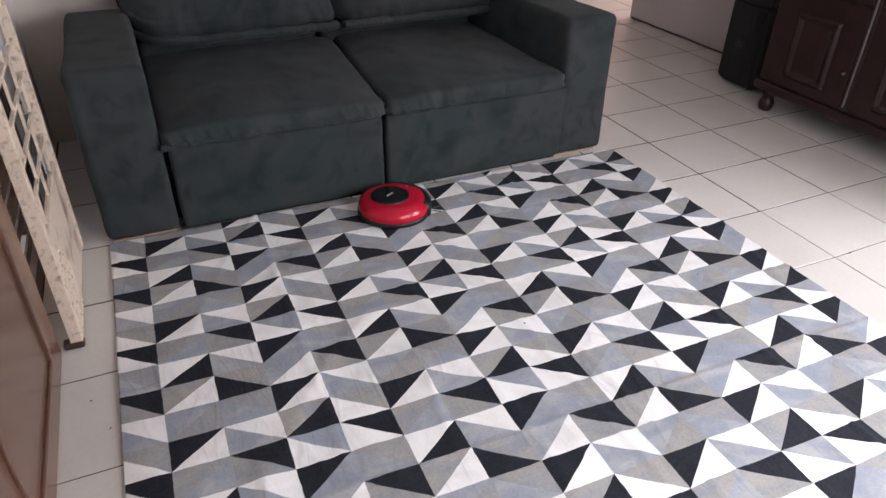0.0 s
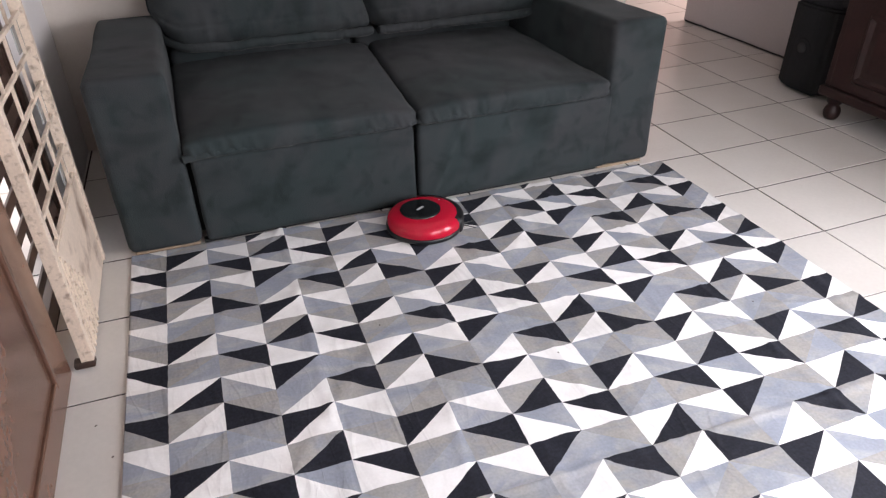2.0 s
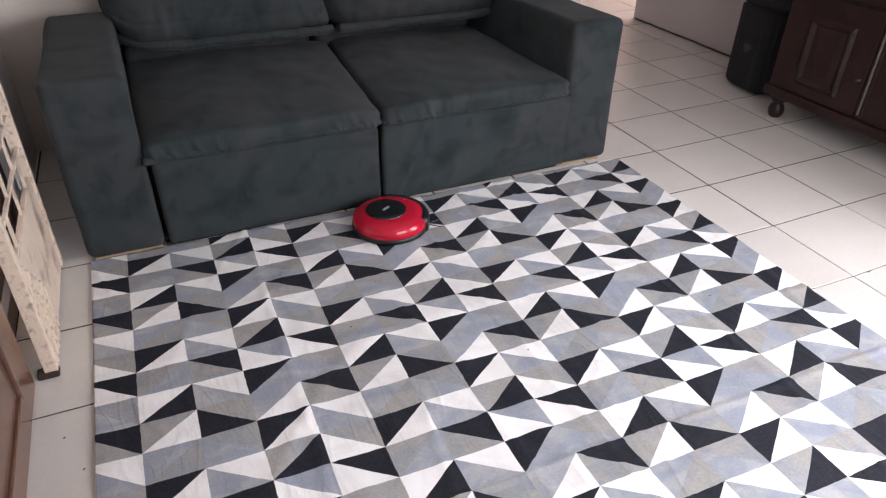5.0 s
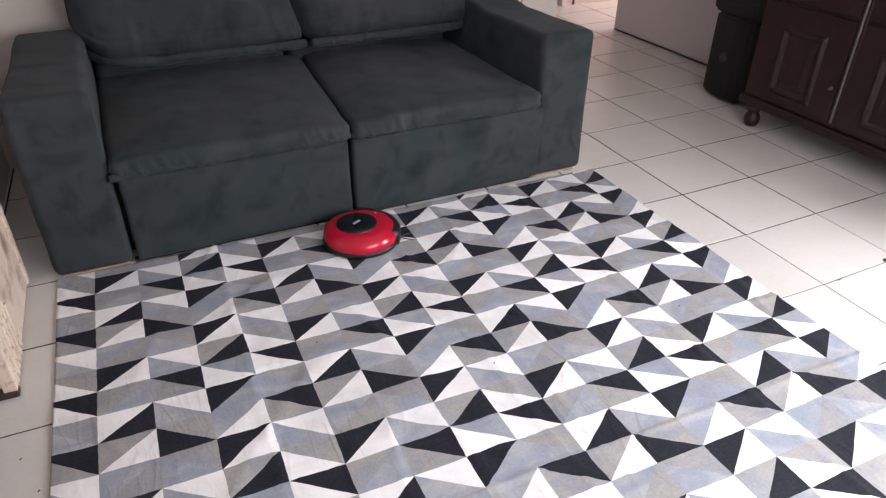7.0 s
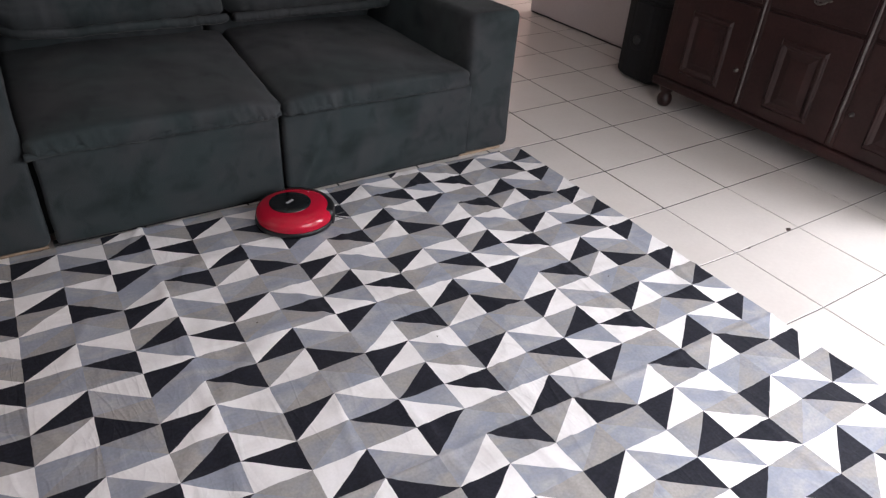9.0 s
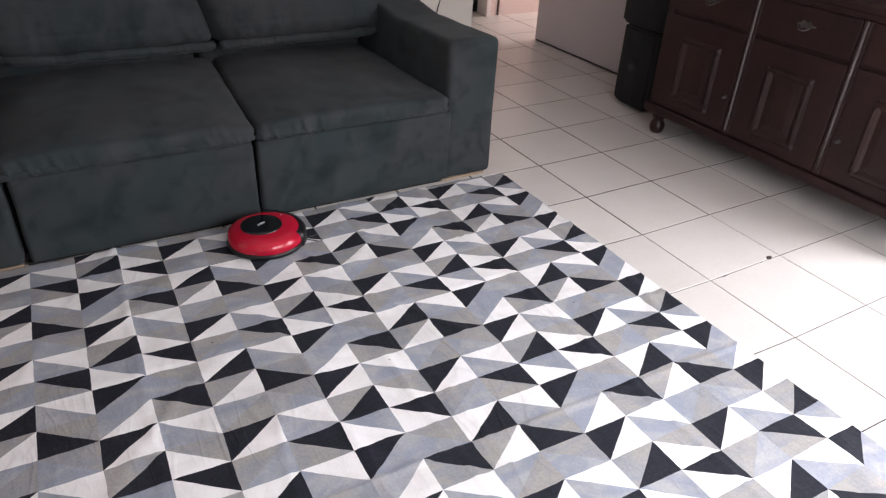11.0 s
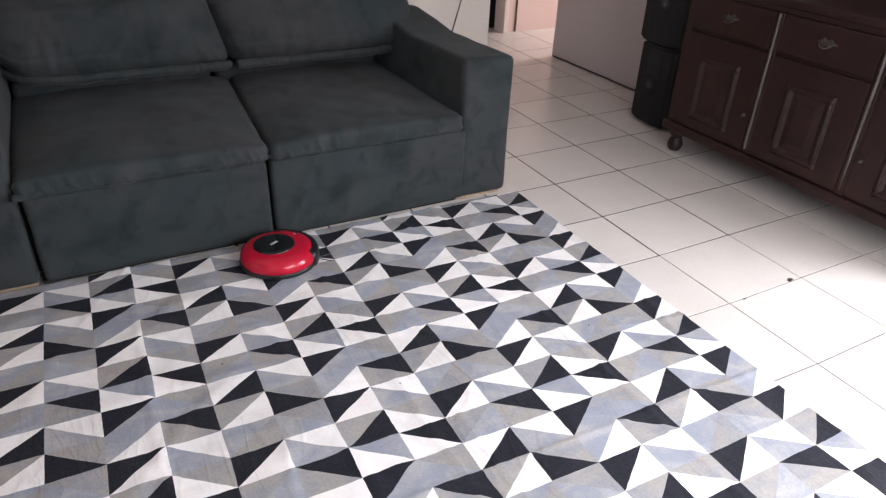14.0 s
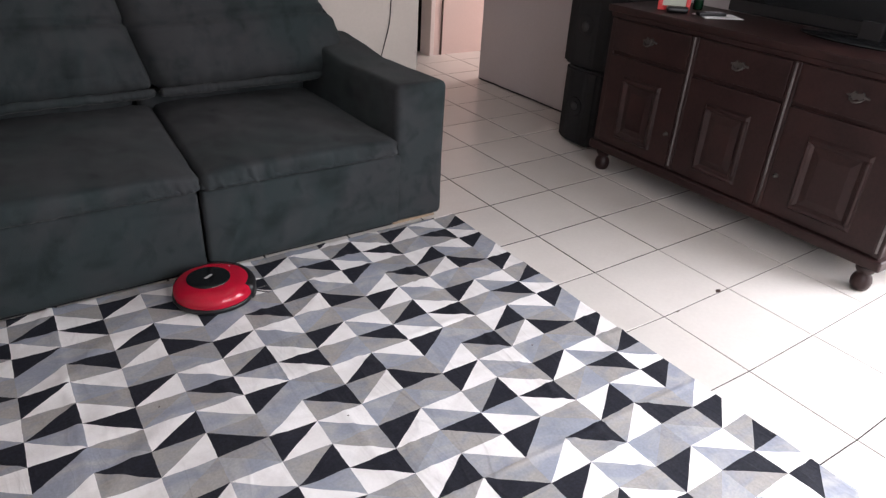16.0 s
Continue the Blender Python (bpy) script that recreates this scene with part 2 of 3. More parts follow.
def box(x0, x1, y0, y1, z0, z1, bevel=0.0, seg=2, bm=None):
    bm = bm or bmesh.new()
    made = bmesh.ops.create_cube(bm, size=1)["verts"]
    for v in made:
        v.co = (x0 + (v.co.x + 0.5) * (x1 - x0), y0 + (v.co.y + 0.5) * (y1 - y0), z0 + (v.co.z + 0.5) * (z1 - z0))
    if bevel:
        edges = {e for v in made for e in v.link_edges}
        bmesh.ops.bevel(bm, geom=list(edges), offset=bevel, segments=seg, profile=0.6, affect="EDGES", clamp_overlap=True)
    return bm


def soft(sx, sy, sz, r, n=(14, 14, 8), warp=None):
    """A padded block centred on the origin: rounded by r, its points moved by warp(point, normal)."""
    bm = bmesh.new()
    h = Vector((sx / 2, sy / 2, sz / 2))
    inner = Vector((max(h.x - r, 1e-4), max(h.y - r, 1e-4), max(h.z - r, 1e-4)))
    grid = {}

    def at(i, j, k):
        key = (i, j, k)
        if key not in grid:
            f = [math.copysign(abs(2 * a / m - 1) ** 0.75, 2 * a / m - 1) for a, m in zip(key, n)]
            p = Vector((f[0] * h.x, f[1] * h.y, f[2] * h.z))
            q = Vector([max(-c, min(c, a)) for a, c in zip(p, inner)])
            d = p - q
            nor = d.normalized() if d.length > 1e-6 else Vector((0, 0, 1))
            p = q + nor * r if d.length > 1e-6 else p
            if warp:
                p = p + warp(p, nor)
            grid[key] = bm.verts.new(p)
        return grid[key]

    a, b, c = n
    for i in range(a):
        for j in range(b):
            bm.faces.new((at(i, j, c), at(i + 1, j, c), at(i + 1, j + 1, c), at(i, j + 1, c)))
            bm.faces.new((at(i, j, 0), at(i, j + 1, 0), at(i + 1, j + 1, 0), at(i + 1, j, 0)))
    for i in range(a):
        for k in range(c):
            bm.faces.new((at(i, 0, k), at(i + 1, 0, k), at(i + 1, 0, k + 1), at(i, 0, k + 1)))
            bm.faces.new((at(i, b, k), at(i, b, k + 1), at(i + 1, b, k + 1), at(i + 1, b, k)))
    for j in range(b):
        for k in range(c):
            bm.faces.new((at(0, j, k), at(0, j, k + 1), at(0, j + 1, k + 1), at(0, j + 1, k)))
            bm.faces.new((at(a, j, k), at(a, j + 1, k), at(a, j + 1, k + 1), at(a, j, k + 1)))
    return bm


def lathe(profile, n=32, bm=None):
    """A turned body from (radius, height) pairs round z."""
    bm = bm or bmesh.new()
    rings = [[bm.verts.new((r * math.cos(2 * math.pi * i / n), r * math.sin(2 * math.pi * i / n), z)) for i in range(n)] for r, z in profile]
    for a, b in zip(rings, rings[1:]):
        for i in range(n):
            bm.faces.new((a[i], a[(i + 1) % n], b[(i + 1) % n], b[i]))
    bm.faces.new(rings[0][::-1])
    bm.faces.new(rings[-1])
    return bm


def tube(points, r, n=8):
    """A bent round bar through points."""
    bm = bmesh.new()
    pts = [Vector(p) for p in points]
    rings = []
    for i, p in enumerate(pts):
        d = (pts[min(i + 1, len(pts) - 1)] - pts[max(i - 1, 0)]).normalized()
        side = d.cross(Vector((0, 0, 1)) if abs(d.z) < 0.9 else Vector((1, 0, 0))).normalized()
        up = side.cross(d)
        rings.append([bm.verts.new(p + r * (math.cos(2 * math.pi * k / n) * side + math.sin(2 * math.pi * k / n) * up)) for k in range(n)])
    for a, b in zip(rings, rings[1:]):
        for k in range(n):
            bm.faces.new((a[k], a[(k + 1) % n], b[(k + 1) % n], b[k]))
    bm.faces.new(rings[0][::-1])
    bm.faces.new(rings[-1])
    return bm


def shift(bm, m):
    bmesh.ops.transform(bm, matrix=m, verts=bm.verts)
    return bm


def structure(name, bm, material, label="", category=""):
    return tagged(part(name, bm, material), label, category, kind="structure")


# ---- the room ----
X0, X1, Y0, Y1, H = -2.80, 1.48, -2.95, 1.12, 2.6
HALL_Y, HALL_X = 3.0, 3.4

structure("wall_back", box(X0 - 0.14, 0.222, Y1, Y1 + 0.14, 0, H, 0.003), M_WALL, "cream painted wall behind the sofa", "wall")
bm = box(X1, X1 + 0.14, -1.78, 2.14, 0, H, 0.003)
box(X1, X1 + 0.14, Y0 - 0.14, -2.76, 0, H, bm=bm)
box(X1, X1 + 0.14, -2.76, -1.78, 2.12, H, bm=bm)
structure("wall_right", bm, M_WALL_SHADE, "off-white painted wall with an open side door", "wall")
bm = box(X0 - 0.14, X0, 0.25, Y1, 0, H)
box(X0 - 0.14, X0, Y0, -1.62, 0, H, bm=bm)
box(X0 - 0.14, X0, -1.62, 0.25, 2.12, H, bm=bm)
structure("wall_left", bm, M_WALL_W, "white painted wall with the entrance opening", "wall")
bm = box(X0 - 0.14, -1.52, Y0 - 0.14, Y0, 0, H)
box(0.02, X1, Y0 - 0.14, Y0, 0, H, bm=bm)
box(-1.52, 0.02, Y0 - 0.14, Y0, 0, 0.5, bm=bm)
box(-1.52, 0.02, Y0 - 0.14, Y0, 1.75, H, bm=bm)
structure("wall_front", bm, M_WALL, "cream painted wall with a wide window", "wall")
structure("ceiling", box(X0 - 0.14, HALL_X, Y0 - 0.14, 4.6, H, H + 0.1), M_CEIL, "plain white ceiling", "ceiling")
bm = box(-0.2, 0.62, HALL_Y, HALL_Y + 0.14, 0, H)
box(1.56, HALL_X, HALL_Y, HALL_Y + 0.14, 0, H, bm=bm)
box(0.62, 1.56, HALL_Y, HALL_Y + 0.14, 2.12, H, bm=bm)
structure("wall_hall_end", bm, M_PINK, "pinkish painted wall at the end of the hall", "wall")
structure("wall_hall_left", box(-0.2, -0.06, Y1 + 0.14, HALL_Y, 0, H), M_WALL, "cream painted hall wall", "wall")
structure("wall_hall_side", box(X1 + 0.14, HALL_X, 2.0, 2.14, 0, H), M_WALL_W, "white painted wall of the side hall", "wall")
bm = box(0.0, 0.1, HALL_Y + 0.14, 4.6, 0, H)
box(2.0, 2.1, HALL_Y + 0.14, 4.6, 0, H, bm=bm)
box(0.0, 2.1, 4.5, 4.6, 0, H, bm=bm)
structure("wall_far_room", bm, M_ROOM_SHADE, "walls of the room past the doorway, coloured dark for its shade", "wall")
structure("door_frame", box(1.515, 1.56, HALL_Y - 0.03, HALL_Y + 0.14, 0, 2.12, 0.004), M_TRIM, "off-white painted door frame", "door frame")

structure("trim", box(1.645, 1.662, HALL_Y - 0.012, HALL_Y - 0.002, 0, 2.1, 0.002), M_BROWND, "narrow dark strip on the pink wall", "trim")

# ---- sofa ----
SOFA_W, SOFA_D = 2.29, 1.10
sofa = thing("sofa", -1.434, 0.008, 0, 0.9, "dark grey-green velvet two-seat sofa with wide arms", "sofa")


def cloth(amp, seed):
    def warp(p, nor):
        v = Vector((p.x * 2.3 + seed, p.y * 2.3, p.z * 2.3))
        return nor * (amp * noise.noise(v) + 0.45 * amp * noise.noise(v * 3.1) + 0.15 * amp * noise.noise(v * 9))
    return warp


def arm_block(name, x):
    wave = cloth(0.006, x * 7)

    def warp(p, nor):
        drop = -0.045 * max(0, (p.y - 0.36) / 0.19) ** 2 if p.z > 0 else 0
        rise = 0.070 * max(0, p.y / 0.55) if p.z > 0 and x > 0 else 0
        rise += (0.022 if x < 0 else 0.012) * max(0, -p.y / 0.55) if p.z > 0 else 0
        return wave(p, nor) + Vector((0, 0, drop + rise))
    bm = soft(0.265, SOFA_D, 0.645, 0.028, (18, 36, 22), warp)
    shift(bm, pose(x, SOFA_D / 2, 0.335))
    return part(name, bm, M_SOFA, sofa, smooth=True)


arm_block("armrest", -SOFA_W / 2 + 0.1325)
arm_block("armrest", SOFA_W / 2 - 0.1325)
IN0, IN1 = -SOFA_W / 2 + 0.265, SOFA_W / 2 - 0.265
for side, (a, b) in enumerate(((IN0, -0.002), (0.002, IN1))):
    w, mid = b - a, (a + b) / 2
    flat = cloth(0.008, 3 + side)

    def panel(p, nor, w=w, flat=flat):
        x = p.x + w / 2 - 0.035 - 0.42 * (p.z + 0.17)
        fold = 0.007 * math.exp(-(x / 0.014) ** 2) - 0.005 * math.exp(-((x - 0.03) / 0.02) ** 2) if side and nor.y < -0.5 else 0
        return flat(p, nor) + Vector((0, -fold, 0))
    part("front_panel", shift(soft(w - 0.024 + 0.048 * side, 0.06, 0.343, 0.013, (50, 4, 20), panel), pose(mid + 0.006 + 0.009 * side, 0.034 - 0.004 * side, 0.184)), M_SOFA, sofa, smooth=True)

    def pad(p, nor, w=w):
        u, v = p.x / (w / 2), (p.y + 0.5) / 1.0
        lift = 0.03 * (1 - u ** 4) * (0.55 + 0.45 * math.sin(math.pi * min(1, max(0, v)))) if nor.z > 0.2 else 0.0
        lean = p.x + 0.5 * p.z
        wrinkle = 0.016 * noise.noise(Vector((lean * 45, p.z * 8, side * 5.0))) * (1.2 - p.z / 0.04) * 0.5 if nor.y < -0.2 else 0.0
        if nor.y < -0.2:
            wrinkle += 0.012 * min(1, max(0, (abs(u) - 0.93) / 0.07)) * -1
        skew = 0.07 * max(0, -u if side else u) ** 2 * min(1, max(0, v))
        return Vector((skew, -wrinkle, lift)) + nor * (0.007 * noise.noise(Vector((p.x * 4 + side * 9, p.y * 4, p.z * 4))) + 0.0035 * noise.noise(Vector((p.x * 13, p.y * 10 + side * 4, 2))))
    part("seat_cushion", shift(soft(w + 0.004, 1.0, 0.07, 0.028, (90, 34, 10), pad), pose(mid, 0.474, 0.393)), M_SOFA, sofa, smooth=True)

    def back(p, nor, w=w):
        u, v = p.x / (w / 2), p.z / 0.30
        belly = 0.05 * (1 - u ** 4) * max(0, 1 - v * v) if nor.y < 0 else 0
        seam = 0.042 * math.exp(-((p.z - 0.012 - 0.008 * u - 0.004 * noise.noise(Vector((p.x * 16, side, 0)))) / 0.013) ** 2) if nor.y < -0.3 else 0
        low = 0.004 * math.exp(-((p.z + 0.215) / 0.010) ** 2) if nor.y < -0.3 else 0
        belly += 0.035 * max(0, -v) * (1 - u ** 6) if nor.y < 0 else 0
        taper = -0.17 * p.x * max(0, v - 0.1) if u < 0 and not side else -0.062 * abs(u) * max(0, v + 0.9)
        if side and u > 0:
            taper = u * (0.045 - 0.16 * max(0, v + 0.1)) - 0.04 * u * max(0, v + 0.9)
        wr = (0.013 * noise.noise(Vector((p.x * 20 + side * 7, p.z * 5, 1.0))) + 0.008 * noise.noise(Vector((p.x * 47, p.z * 9 + side, 3.0)))) * max(0, -v) ** 1.5 if nor.y < 0 else 0
        tuck = 0.06 * max(0, ((u if side else -u) - 0.78) / 0.22) ** 2 * max(0, -v)
        return Vector((taper, -belly + seam + low + wr, tuck)) + nor * 0.012 * noise.noise(Vector((p.x * 4 + side * 9, p.y * 4, p.z * 4)))
    part("back_cushion", shift(soft(w + 0.11 - 0.03 * side, 0.16, 0.58, 0.07, (70, 8, 70), back), pose(mid + (0.10 if side else 0.02), 0.932, 0.800, -20)), M_SOFA, sofa, smooth=True)
    lip = []
    for i in range(91):
        flare = max(0.0, 1 - i / 9) if side == 0 else 0.0
        lip.append((mid - w / 2 + 0.004 + (w - 0.008) * i / 90 - 0.010 * flare,
                    -0.013 + 0.007 * noise.noise(Vector((i * 0.9, side, 2))) + (0.018 * abs(i / 45 - 1) ** 12 if flare == 0 else 0),
                    0.377 + 0.005 * noise.noise(Vector((i * 0.5, side, 8))) - 0.008 * flare))
    part("gathered_edge", tube(lip, 0.015, 8), M_SOFA, sofa, smooth=True)

    def ruffle(p, nor, w=w):
        gather = 0.003 * noise.noise(Vector((p.x * 38 + 3 * p.z, side * 4.0, 1))) + 0.003 * noise.noise(Vector((p.x * 85, p.z * 12, side + 2.0)))
        ends = max(0, p.x / (w / 2) * (1 if side else -1)) ** 6
        return Vector((0, 0.07 * ends, 0.05 * ends + 0.006 * noise.noise(Vector((p.x * 9, side, 5))))) + nor * gather
    part("hem", shift(soft(w + 0.07 - 0.01 * side, 0.075, 0.040, 0.019, (150, 8, 8), ruffle), pose(mid + (0.105 if side else 0.02), 0.770, 0.536, -20)), M_SOFA, sofa, smooth=True)
    part("backrest_roll", shift(soft(w - 0.02, 0.12, 0.12, 0.05, (20, 8, 8), cloth(0.008, 20 + side)), pose(mid, 1.0, 0.445)), M_SOFA, sofa, smooth=True)
part("back_frame", box(-SOFA_W / 2 + 0.02, SOFA_W / 2 - 0.02, SOFA_D - 0.06, SOFA_D - 0.01, 0.03, 0.60, 0.01), M_SOFA, sofa)
part("inner_frame", box(IN0, IN1, 0.07, SOFA_D - 0.07, 0.03, 0.31), M_SOFA_IN, sofa)
part("base_rail", box(-SOFA_W / 2 + 0.27, SOFA_W / 2 - 0.27, 0.02, 0.05, 0.0, 0.012, 0.002), M_SOFA_IN, sofa)
for x0 in (-SOFA_W / 2 + 0.02, SOFA_W / 2 - 0.265):
    part("base_block", box(x0, x0 + 0.235, 0.016, 0.06, 0.0, 0.012, 0.002), M_PINE, sofa, "raw pine block under the armrest")

# ---- rug ----
rug = thing("rug", 0, 0, 0, 0, "thin rug printed with black white and grey triangles", "rug")
# diagonal and the two colours of the cells: upper, lower; b black, w white, g grey, u blue-grey
CELLS = {1: ("/bw", "/gu", "/wb", "/gw", "/ug"), 2: ("\\wu", "\\bg", "\\wu", "\\gb", "\\gu"),
         3: ("/gb", "\\uw", "/bu", "/uw", "/bw"), 0: ("\\gw", "\\bw", "\\gu", "\\bg", "\\wu")}
PRINT = {"b": 0, "w": 1, "g": 2, "u": 3}
RUG_L, RUG_R, RUG_B, RUG_F = -2.575, -0.243, 0.002, -2.32


def rug_height(x, y):
    z = 0.004 + 0.0022 * (noise.noise(Vector((x * 3, y * 3, 0))) + 1) + 0.0012 * noise.noise(Vector((x * 11 + y * 3, y * 5, 5)))
    z += 0.007 * math.exp(-((x + 1.37 + 0.03 * y) / 0.013) ** 2) * (0.6 + 0.4 * noise.noise(Vector((0, y * 4, 2))))
    z += 0.0055 * math.exp(-((y + 1.49 + 0.02 * x) / 0.008) ** 2)
    z += 0.004 * math.exp(-((x + 2.02 - 0.02 * y) / 0.013) ** 2) + 0.005 * math.exp(-((x + 0.72 + 0.01 * y) / 0.012) ** 2) + 0.003 * math.exp(-((y + 0.78) / 0.014) ** 2)
    for k, (turn, f, g) in enumerate(((0.6, 2.1, 0.7), (-0.5, 2.6, 0.6), (1.3, 1.8, 0.8), (0.2, 3.4, 0.9))):
        a, b = x * math.cos(turn) + y * math.sin(turn), y * math.cos(turn) - x * math.sin(turn)
        v = noise.noise(Vector((a * f, b * g, 11.3 * k)))
        fade = min(1, max(0, 0.5 + 1.6 * noise.noise(Vector((x * 1.7, y * 1.7, 5 * k + 2)))))
        z += 0.006 * fade * math.exp(-(v / 0.045) ** 2)
    curl = max(0.0, 1 - (RUG_R - x) / 0.06)
    z += 0.006 * curl ** 2 * (0.5 + 0.5 * noise.noise(Vector((1, y * 5, 4))))
    return z


def rug_mesh():
    bm = bmesh.new()
    seen = {}
    N = 12

    def vert(x, y):
        key = (round(x, 5), round(y, 5))
        if key not in seen:
            edge = 0.005 * noise.noise(Vector((2, y * 4, 0))) if x > RUG_R - 0.02 else 0.0
            seen[key] = bm.verts.new((x + edge + 0.003 * noise.noise(Vector((x * 5, y * 5, 7))) + 0.0016 * noise.noise(Vector((x * 45, y * 45, 1))), y + 0.003 * noise.noise(Vector((x * 5, y * 5, 3))) + 0.0016 * noise.noise(Vector((x * 45, y * 45, 9))), rug_height(x, y)))
        return seen[key]

    for c in range(0, 17):
        for k in range(-1, 22):
            d, up, low = CELLS[c % 4][k % 5]

            def place(u, v):
                a, b = c + u, k + v
                x = -2.5975 + 0.1453 * a - 0.0017 * b + 0.00004 * b * b + 0.00008 * a * b + 0.00025 * a * a
                y = -0.0453 - 0.0027 * a - 0.1053 * b - 0.00003 * b * b - 0.00035 * a * b + 0.00033 * a * a
                y -= 0.009 * min(1, max(0, (4.5 - a) / 3)) * min(1, max(0, (b - 6) / 4))
                return x, y

            for i in range(N):
                for j in range(N):
                    q = [(i / N, j / N), ((i + 1) / N, j / N), ((i + 1) / N, (j + 1) / N), (i / N, (j + 1) / N)]
                    tris = ((0, 1, 2), (0, 2, 3)) if d == "\\" else ((0, 1, 3), (1, 2, 3))
                    for t in tris:
                        cu, cv = sum(q[a][0] for a in t) / 3, sum(q[a][1] for a in t) / 3
                        upper = cv < cu if d == "\\" else cv < 1 - cu
                        vs = [vert(*place(*q[a])) for a in t]
                        if len(set(vs)) < 3:
                            continue
                        (ax, ay), (bx, by), (cx, cy) = [(v.co.x, v.co.y) for v in vs]
                        if abs((bx - ax) * (cy - ay) - (cx - ax) * (by - ay)) < 1e-7:
                            continue
                        try:
                            f = bm.faces.new(vs[::-1])
                        except ValueError:
                            continue
                        f.material_index = PRINT[up if upper else low]
                        f.smooth = True
    for co, no in (((RUG_L, 0, 0), (-1, 0, 0)), ((RUG_R, 0, 0), (1, 0, 0)), ((0, RUG_F, 0), (0, -1, 0)), ((0, RUG_B, 0), (0, 1, 0))):
        bmesh.ops.bisect_plane(bm, geom=bm.verts[:] + bm.edges[:] + bm.faces[:], dist=1e-5, plane_co=co, plane_no=no, clear_outer=True)
    rim = [e for e in bm.edges if e.is_boundary]
    made = bmesh.ops.extrude_edge_only(bm, edges=rim)["geom"]
    for v in made:
        if isinstance(v, bmesh.types.BMVert):
            v.co.z -= 0.0035
    return bm


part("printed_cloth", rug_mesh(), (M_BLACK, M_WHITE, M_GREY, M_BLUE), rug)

# ---- robot vacuum ----
robot = thing("robot_vacuum", -1.475, -0.185, 0.008, 20, "round glossy red robot vacuum with a black top panel", "robot vacuum")
part("body", lathe(((0.10, 0.006), (0.138, 0.008), (0.148, 0.02), (0.149, 0.04), (0.143, 0.058), (0.128, 0.069), (0.10, 0.075), (0.05, 0.077), (0.002, 0.077)), 64), M_RED, robot, "glossy red shell", True)
part("bumper", lathe(((0.13, 0.004), (0.150, 0.006), (0.1525, 0.012), (0.1525, 0.022), (0.149, 0.025)), 64), M_BLK, robot, "black rubber skirt", True)
bm = lathe(((0.08, 0.068), (0.080, 0.0785), (0.076, 0.0805), (0.04, 0.0815), (0.002, 0.0815)), 48)
part("top_panel", shift(bm, pose(-0.01, 0.012, 0)), M_GLOSS, robot, "glossy black oval panel", True)
bm = bmesh.new()
for r0, r1, z0, z1 in ((0.112, 0.157, 0.008, 0.064),):
    ring = []
    for i in range(25):
        a = radians(-62 + 124 * i / 24)
        ring.append([bm.verts.new((r * math.cos(a), r * math.sin(a), z)) for r, z in ((r0, z0), (r1, z0), (r1, z1 - 0.012), (r1 - 0.008, z1), (r0, z1 + 0.008))])
    for a, b in zip(ring, ring[1:]):
        for k in range(5):
            bm.faces.new((a[k], b[k], b[(k + 1) % 5], a[(k + 1) % 5]))
    bm.faces.new(ring[0])
    bm.faces.new(ring[-1][::-1])
part("front_bumper", bm, M_BLK, robot, "black curved bumper", True)
for i in range(3):
    part("button", shift(lathe(((0.004, 0), (0.004, 0.003), (0.002, 0.004)), 12), pose(0.10 - 0.006 * i, 0.03 - 0.018 * i, 0.071)), M_GREYP, robot)
part("badge", shift(box(-0.018, 0.018, -0.005, 0.005, 0, 0.0012), pose(-0.01, 0.012, 0.0812, 0, 0, 10)), M_GREYP, robot, "small pale mark")
for i in range(3):
    part("side_brush", shift(tube(((0, 0, 0.004), (0.03, 0.004, 0.003), (0.065, 0.012, 0.001)), 0.002, 5), pose(0.115, -0.085, 0, 0, 0, -70 + 50 * i)), M_BLK, robot)

# ---- sideboard ----
CX, CY0, CY1 = 0.885, 0.17, -1.47
sideboard = thing("sideboard", 0, 0, 0, 0, "dark mahogany sideboard with three doors and drawers", "sideboard")
part("body", box(CX, 1.36, CY1, CY0, 0.155, 0.885, 0.004), M_WOOD, sideboard)
part("top", box(CX - 0.035, 1.39, CY1 - 0.035, CY0 + 0.035, 0.892, 0.928, 0.010, 3), M_WOOD, sideboard)
part("top_moulding", box(CX - 0.018, 1.37, CY1 - 0.018, CY0 + 0.018, 0.866, 0.892, 0.008, 3), M_WOOD, sideboard)
part("base_moulding", box(CX - 0.028, 1.38, CY1 - 0.028, CY0 + 0.028, 0.125, 0.175, 0.014, 3), M_WOOD, sideboard)
FOOT = ((0.012, 0.0), (0.030, 0.004), (0.040, 0.022), (0.043, 0.045), (0.036, 0.068), (0.026, 0.080), (0.034, 0.088), (0.040, 0.1), (0.040, 0.127))
for fx, fy in ((0.92, 0.125), (0.92, -1.425), (1.33, 0.125), (1.33, -1.425)):
    part("bun_foot", shift(lathe(FOOT, 24), pose(fx, fy, 0)), M_WOOD, sideboard, smooth=True)
EDGES = (CY0, -0.37, -0.90, CY1)


